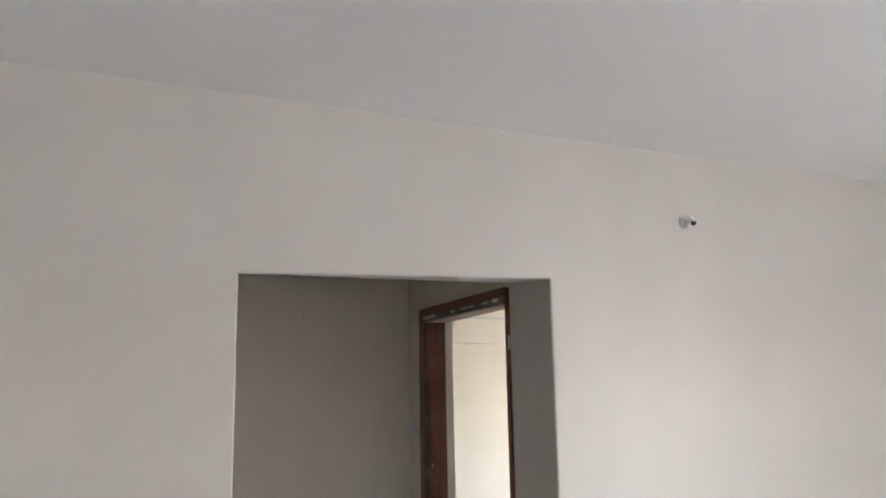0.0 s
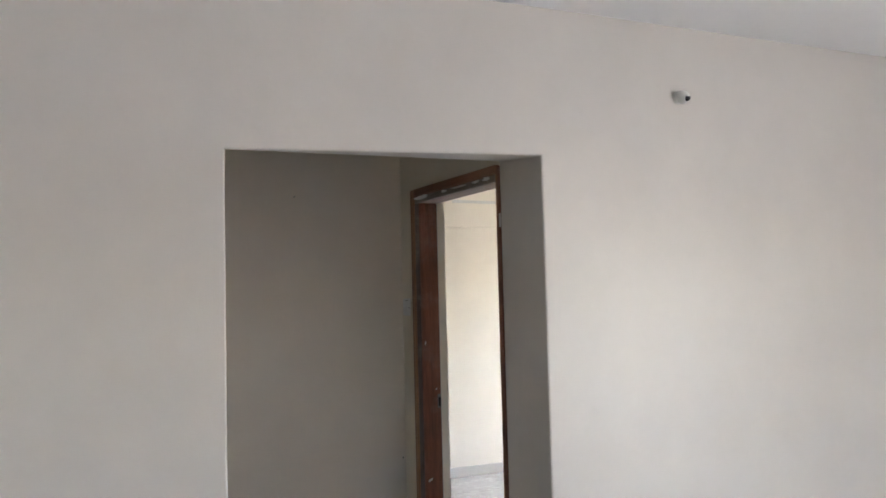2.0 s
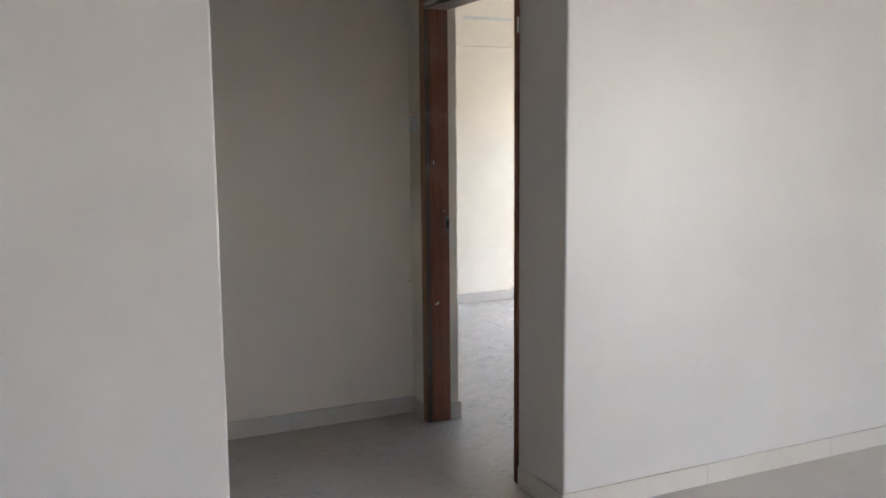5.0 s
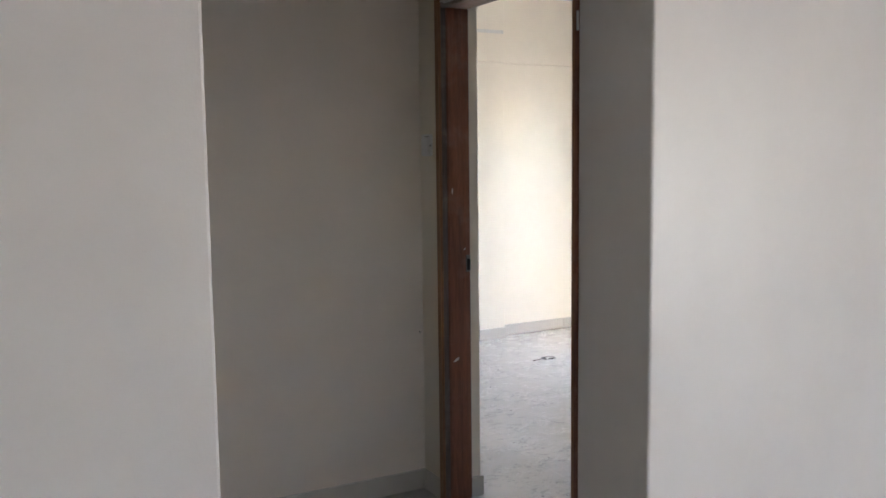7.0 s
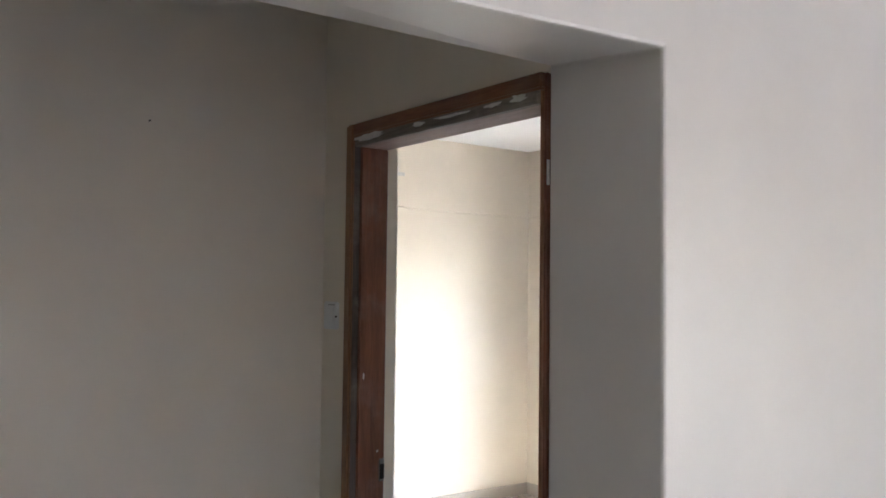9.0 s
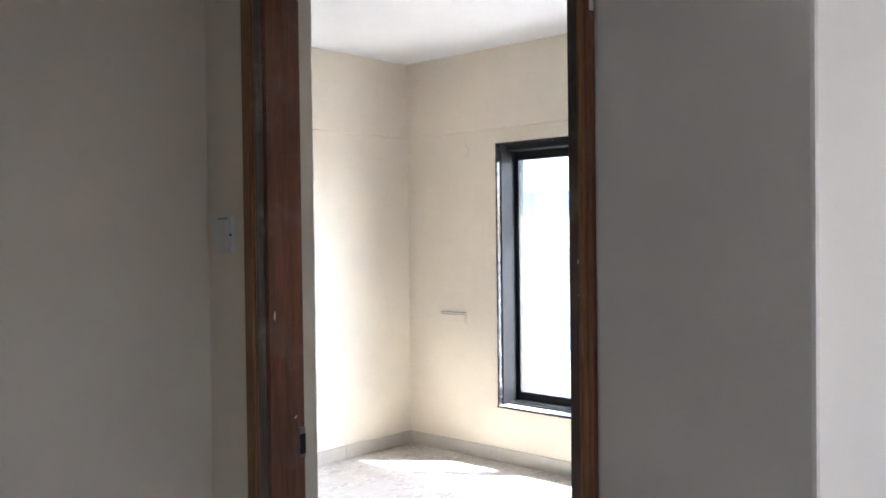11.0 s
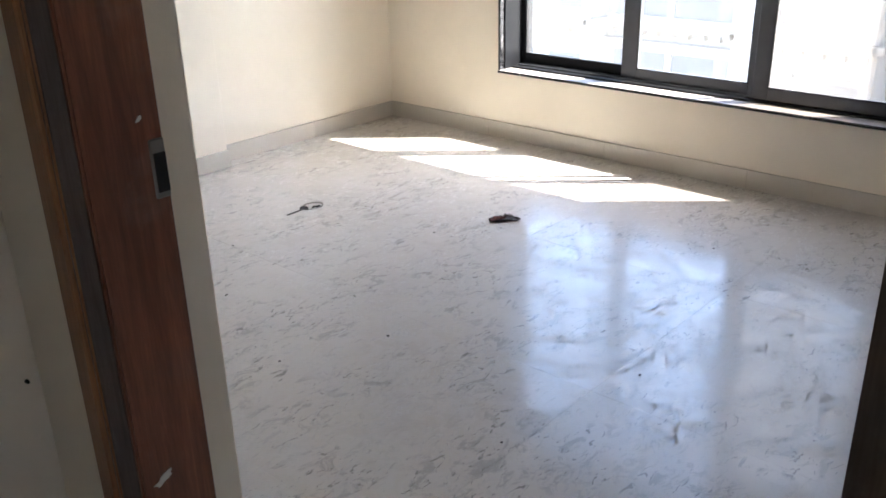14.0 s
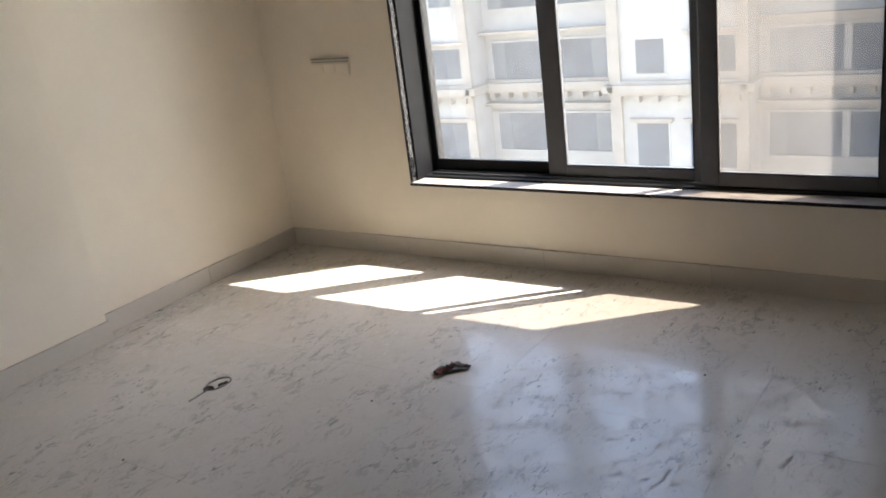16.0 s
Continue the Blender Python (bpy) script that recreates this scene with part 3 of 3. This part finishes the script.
WIRE = plain("grey_wire", (0.22, 0.20, 0.18), 0.5, 0.2)


def crumple(bm, length, width, height, seed, bend=0.3):
    """A creased scrap with thickness lying on the floor."""
    rng = random.Random(seed)
    nu, nv = 9, 5
    rows = []
    for i in range(nu):
        u = i / (nu - 1)
        row = []
        for j in range(nv):
            v = j / (nv - 1) - 0.5
            w = width * (math.sin(math.pi * (0.12 + 0.8 * u)) ** 0.7)
            z = 0.004 + height * rng.random() * (1 - abs(v) * 0.7)
            row.append((length * (u - 0.5), v * w + bend * width * math.sin(4 * u) + rng.uniform(-0.1, 0.1) * width, z))
        rows.append(row)
    top = [[bm.verts.new(p) for p in r] for r in rows]
    low = [[bm.verts.new((p[0], p[1], max(0.0005, p[2] - 0.0035))) for p in r] for r in rows]
    for i in range(nu - 1):
        for j in range(nv - 1):
            bm.faces.new((top[i][j], top[i + 1][j], top[i + 1][j + 1], top[i][j + 1]))
            bm.faces.new((low[i][j], low[i][j + 1], low[i + 1][j + 1], low[i + 1][j]))
    rim = [(i, 0) for i in range(nu)] + [(nu - 1, j) for j in range(1, nv)] + [(i, nv - 1) for i in range(nu - 2, -1, -1)] + [(0, j) for j in range(nv - 2, 0, -1)]
    for a, b in zip(rim, rim[1:] + rim[:1]):
        bm.faces.new((top[a[0]][a[1]], low[a[0]][a[1]], low[b[0]][b[1]], top[b[0]][b[1]]))


def tube(points, r, mat, name, parent, label=""):
    """A thin bent wire along a few points."""
    bm = bmesh.new()
    rings = []
    pts = [Vector(p) for p in points]
    for i, p in enumerate(pts):
        d = (pts[min(i + 1, len(pts) - 1)] - pts[max(i - 1, 0)]).normalized()
        side = d.cross(Vector((0, 0, 1))).normalized()
        up = side.cross(d)
        rings.append([bm.verts.new(p + r * (side * math.cos(a) + up * math.sin(a))) for a in (k * math.tau / 6 for k in range(6))])
    for a, b in zip(rings, rings[1:]):
        for k in range(6):
            bm.faces.new((a[k], a[(k + 1) % 6], b[(k + 1) % 6], b[k]))
    bm.faces.new(rings[0])
    bm.faces.new(rings[-1])
    return part(name, bm, mat, parent, label, True)


def litter():
    a = thing("crumpled_wrapper", "dark brown crumpled wrapper lying on the marble floor", "litter", at=(2.268, 2.392, 0))
    a.rotation_euler.z = radians(-47)
    bm = bmesh.new()
    crumple(bm, 0.130, 0.052, 0.016, 3, 0.12)
    part("scrap", bm, DRIED, a)
    bm = bmesh.new()
    crumple(bm, 0.070, 0.020, 0.020, 8)
    bm.transform(pose(-0.030, -0.014, 0.006, 0, 0, 28))
    part("fold", bm, REDDISH, a, "dull red folded scrap")
    bm = bmesh.new()
    crumple(bm, 0.075, 0.020, 0.020, 12)
    bm.transform(pose(0.018, 0.008, 0.006, 0, 0, -14))
    part("lining", bm, WIRE, a, "greyish paper lining")
    b = thing("bent_wire_scrap", "dark bent wire scrap with a loop on the floor", "litter", at=(1.835, 3.143, 0))
    b.rotation_euler.z = radians(-15)
    tube([(-0.085, -0.02, 0.003), (-0.05, -0.012, 0.004), (-0.02, -0.004, 0.005), (0.0, 0.0, 0.006)], 0.003, WIRE, "tail", b)
    loop = [(0.045 + 0.05 * math.cos(k), 0.010 + 0.024 * math.sin(k), 0.006 + 0.006 * math.sin(k)) for k in np.linspace(math.pi, 3 * math.pi - 0.3, 16)]
    tube(loop, 0.0028, WIRE, "loop", b)
    bm = bmesh.new()
    crumple(bm, 0.035, 0.020, 0.014, 4)
    part("knot", bm, DRIED, b, "dark tangled knot")
    bm = bmesh.new()
    crumple(bm, 0.035, 0.012, 0.010, 6)
    bm.transform(pose(0.055, -0.006, 0.0))
    part("strip", bm, DRIED, b, "dark torn strip")


fan_hook_box()


def crumb(x, y, size, seed):
    rng = random.Random(seed)
    bm = bmesh.new()
    bmesh.ops.create_icosphere(bm, subdivisions=1, radius=size)
    for v in bm.verts:
        v.co = Vector((v.co.x * rng.uniform(0.7, 1.5), v.co.y * rng.uniform(0.5, 1.0), max(0, v.co.z * 0.6 * rng.uniform(0.6, 1.2) + size * 0.25)))
    ob = tagged(new("plaster_crumb", mesh_of("plaster_crumb", bm, DRIED)), "small dark dried plaster crumb on the floor", "crumb", group="crumbs on the bedroom floor")
    ob.location = (x, y, 0)


litter()
for k, (x, y, size) in enumerate(((1.263, 2.063, 0.010), (1.99, 2.53, 0.009), (2.52, 1.60, 0.009), (1.40, 3.05, 0.008), (1.12, 2.7, 0.009), (0.95, 2.2, 0.008), (1.55, 1.35, 0.010), (1.05, 1.45, 0.008))):
    crumb(x, y, size * 0.6, 20 + k)

# ---- outside ----
ground_mat = plain("dusty_ground", (0.36, 0.33, 0.28), 0.9, 0, 0.25, 0.15)
bm = bmesh.new()
bmesh.ops.create_grid(bm, x_segments=4, y_segments=4, size=900, matrix=pose(400, 0, -16))
structure("ground", bm, ground_mat, "dusty pale ground far below the window", "ground")
RENDER_W = paint("facade_white", (0.39, 0.37, 0.335), 0.85, 0.12, 0.1)
RENDER_B = paint("facade_beige", (0.35, 0.305, 0.25), 0.85, 0.15, 0.1)
DARK_GLASS = plain("dark_window_glass", (0.10, 0.112, 0.125), 0.12, 0, 0.3, 0.8, 0.0)
DARK_GLASS.node_tree.nodes["Principled BSDF"].inputs["Specular IOR Level"].default_value = 0.2
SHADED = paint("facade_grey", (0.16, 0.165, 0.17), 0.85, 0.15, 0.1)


def apartment_building():
    """Opposite block: flat white piers with small windows between recessed balcony bays; storeys of 3.02 m."""
    house = thing("apartment_building", "white rendered apartment block with beige bands and dark windows", "building", at=(32, 0, -16))
    base = -16.0
    step, period = 3.02, 11.5
    first, last = -3, 2
    y_lo, y_hi = 14.65 - 2 * period, 20.5 + 3 * period
    top = -2.6 + step * (last + 1)

    def local(bm):
        bm.transform(Matrix.Translation((-32, 0, -base)))
        return bm

    bm = bmesh.new()
    box(bm, 33.3, 44.0, y_lo, y_hi, base, top + 0.6)
    part("core", local(bm), RENDER_W, house, "white rendered back wall of the bays")
    bm = bmesh.new()
    box(bm, 31.7, 44.2, y_lo - 0.2, y_hi + 0.2, top + 0.6, top + 1.5)
    soften(bm, 0.05, 1)
    part("parapet", local(bm), RENDER_W, house)
    # window meshes shared by all storeys
    def pier_window(w, lo, hi):
        """Frame and pane of a window of half width w between the heights lo and hi."""
        bm = bmesh.new()
        for b in ((0.0, 0.05, -w - 0.07, -w, lo, hi + 0.07), (0.0, 0.05, w, w + 0.07, lo, hi + 0.07), (0.0, 0.05, -w, w, hi, hi + 0.07), (-0.06, 0.05, -w - 0.15, w + 0.15, lo - 0.08, lo)):
            box(bm, *b)
        frame_mesh = mesh_of("window", bm, RENDER_W)
        bm = bmesh.new()
        box(bm, 0.0, 0.04, -w, w, lo, hi)
        return frame_mesh, mesh_of("pane", bm, DARK_GLASS)

    upper = {0: pier_window(0.55, -0.64, 0.62), 1: pier_window(0.85, -0.64, 0.62)}
    lower = {0: pier_window(0.62, -1.20, 0.48), 1: pier_window(0.92, -1.20, 0.48)}
    bm = bmesh.new()
    rod(bm, 0.55, 0.55, 0.04, pose(0.02, 0, 0.0, 0, 90, 0), 32)
    for v in bm.verts:
        v.co.z = max(v.co.z, -0.02)
    arch_pane = mesh_of("arch_pane", bm, DARK_GLASS)
    bm = bmesh.new()
    for b in ((-0.04, 0.05, -2.72, -2.62, -0.98, 0.72), (-0.04, 0.05, 2.62, 2.72, -0.98, 0.72), (-0.04, 0.05, -2.62, 2.62, 0.64, 0.72), (-0.08, 0.05, -2.8, 2.8, -1.08, -0.98)):
        box(bm, *b)
    big_frame = mesh_of("bay_window", bm, RENDER_W)
    bm = bmesh.new()
    box(bm, -0.10, 0.05, -0.13, 0.13, -0.98, 0.64)
    bay_post = mesh_of("post", bm, RENDER_W)
    bm = bmesh.new()
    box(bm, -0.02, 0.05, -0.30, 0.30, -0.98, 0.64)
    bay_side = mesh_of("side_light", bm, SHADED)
    bm = bmesh.new()
    box(bm, 0.0, 0.04, -2.62, 2.62, -0.98, 0.64)
    big_pane = mesh_of("pane", bm, DARK_GLASS)

    def put(name, mesh, parent, x, y, z):
        ob = new(name, mesh)
        ob.parent = parent
        ob.location = (x - 32, y, z - base) if parent is house else (0, 0, 0)
        return ob

    for k in range(-2, 4):
        a, b = 14.65 + k * period, 20.9 + k * period
        # pier on the low side of each bay
        lo = a - (period - 6.25)
        if lo > y_lo - 6:
            bm = bmesh.new()
            box(bm, 32.0, 33.3, lo, a, base, top + 0.6)
            part("pier", local(bm), RENDER_W, house, "white rendered pier")
        for y in (a - 0.22, b + 0.22):
            bm = bmesh.new()
            box(bm, 31.85, 32.0, y - 0.22, y + 0.22, base, top + 0.6)
            part("pilaster", local(bm), RENDER_B, house, "beige rendered pilaster")
        for s in range(first, last + 1):
            zc = -3.25 + s * step
            for kind, y in ((0, a - 1.61), (1, a - 4.0)):
                frame_mesh, pane_mesh = (lower if s == -1 else upper)[0 if s == 1 else kind]
                w = put("window", frame_mesh, house, 31.98, y, zc)
                put("pane", pane_mesh, w, 0, 0, 0)
                if s == 1:
                    arch = put("arch_pane", arch_pane, w, 0, 0, 0)
                    arch.location = (-0.01, 0, 0.62)
                    continue
                bm = bmesh.new()
                half = 0.84 if kind == 0 else 1.12
                high = zc + (0.56 if s == -1 else 0.78)
                box(bm, 31.80, 32.0, y - half, y + half, high, high + 0.12)
                box(bm, 31.88, 32.0, y - half + 0.1, y + half - 0.1, high - 0.07, high)
                if s == -1 or kind == 1:
                    part("hood", local(bm), RENDER_B, house, "thin beige hood over the window")
                else:
                    bm.free()
            w = put("bay_window", big_frame, house, 33.22, (a + b) / 2 + 0.12, zc)
            put("pane", big_pane, w, 0, 0, 0)
            put("post", bay_post, w, 0, 0, 0)
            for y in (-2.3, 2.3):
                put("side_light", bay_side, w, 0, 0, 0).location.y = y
            bm = bmesh.new()
            box(bm, 32.8, 33.3, a, b, zc + 1.02, zc + 1.12)
            part("ledge", local(bm), RENDER_B, house, "thin beige ledge")
        # corbelled string course at eye level, carried round the steps of the front
        for x, y0, y1 in ((31.6, lo, a), (32.8, a, b)):
            bm = bmesh.new()
            box(bm, x, x + 0.5, y0, y1, -4.58, -4.28)
            box(bm, x + 0.12, x + 0.5, y0, y1, -4.70, -4.58)
            box(bm, x + 0.22, x + 0.5, y0, y1, -4.28, -4.16)
            part("string_course", local(bm), RENDER_B, house, "beige moulded string course")
            n = int((y1 - y0) / 0.68)
            for i in range(n):
                y = y0 + (i + 0.5) * (y1 - y0) / n
                bm = bmesh.new()
                box(bm, x + 0.06, x + 0.5, y - 0.12, y + 0.12, -4.93, -4.70)
                part("corbel", local(bm), RENDER_B, house)
        for y in (a, b):
            bm = bmesh.new()
            box(bm, 31.6, 33.3, y - 0.25, y + 0.25, -4.58, -4.28)
            soften(bm, 0.03, 1)
            part("string_course_return", local(bm), RENDER_B, house)


apartment_building()

# ---- floor tiles ----


def tiles(parent, mat, x0, x1, y0, y1, ox, oy, size, gap=0.0003):
    """Stone tiles as pieces on a bed; whole ones share a mesh."""
    made = {}
    i0, i1 = math.floor((x0 - ox) / size), math.ceil((x1 - ox) / size)
    j0, j1 = math.floor((y0 - oy) / size), math.ceil((y1 - oy) / size)
    for i in range(i0, i1):
        for j in range(j0, j1):
            a, b = max(x0, ox + i * size + gap), min(x1, ox + (i + 1) * size - gap)
            c, d = max(y0, oy + j * size + gap), min(y1, oy + (j + 1) * size - gap)
            if b - a < 0.005 or d - c < 0.005:
                continue
            key = (round(b - a, 4), round(d - c, 4))
            if key not in made:
                bm = bmesh.new()
                box(bm, 0, b - a, 0, d - c, -0.02, 0)
                made[key] = mesh_of("tile", bm, mat)
            ob = new("tile", made[key])
            ob.parent = parent
            ob.location = (a, c, 0)


tiles(floor_bedroom, MARBLE, 0.0, X2, T, Y2, 1.395, 0.61, 0.8)
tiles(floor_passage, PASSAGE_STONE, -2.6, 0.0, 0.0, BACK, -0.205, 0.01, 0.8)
tiles(floor_living, HALL_STONE, -4.6, 3.5, -6.0, 0.0, -0.205, -0.79, 0.8)
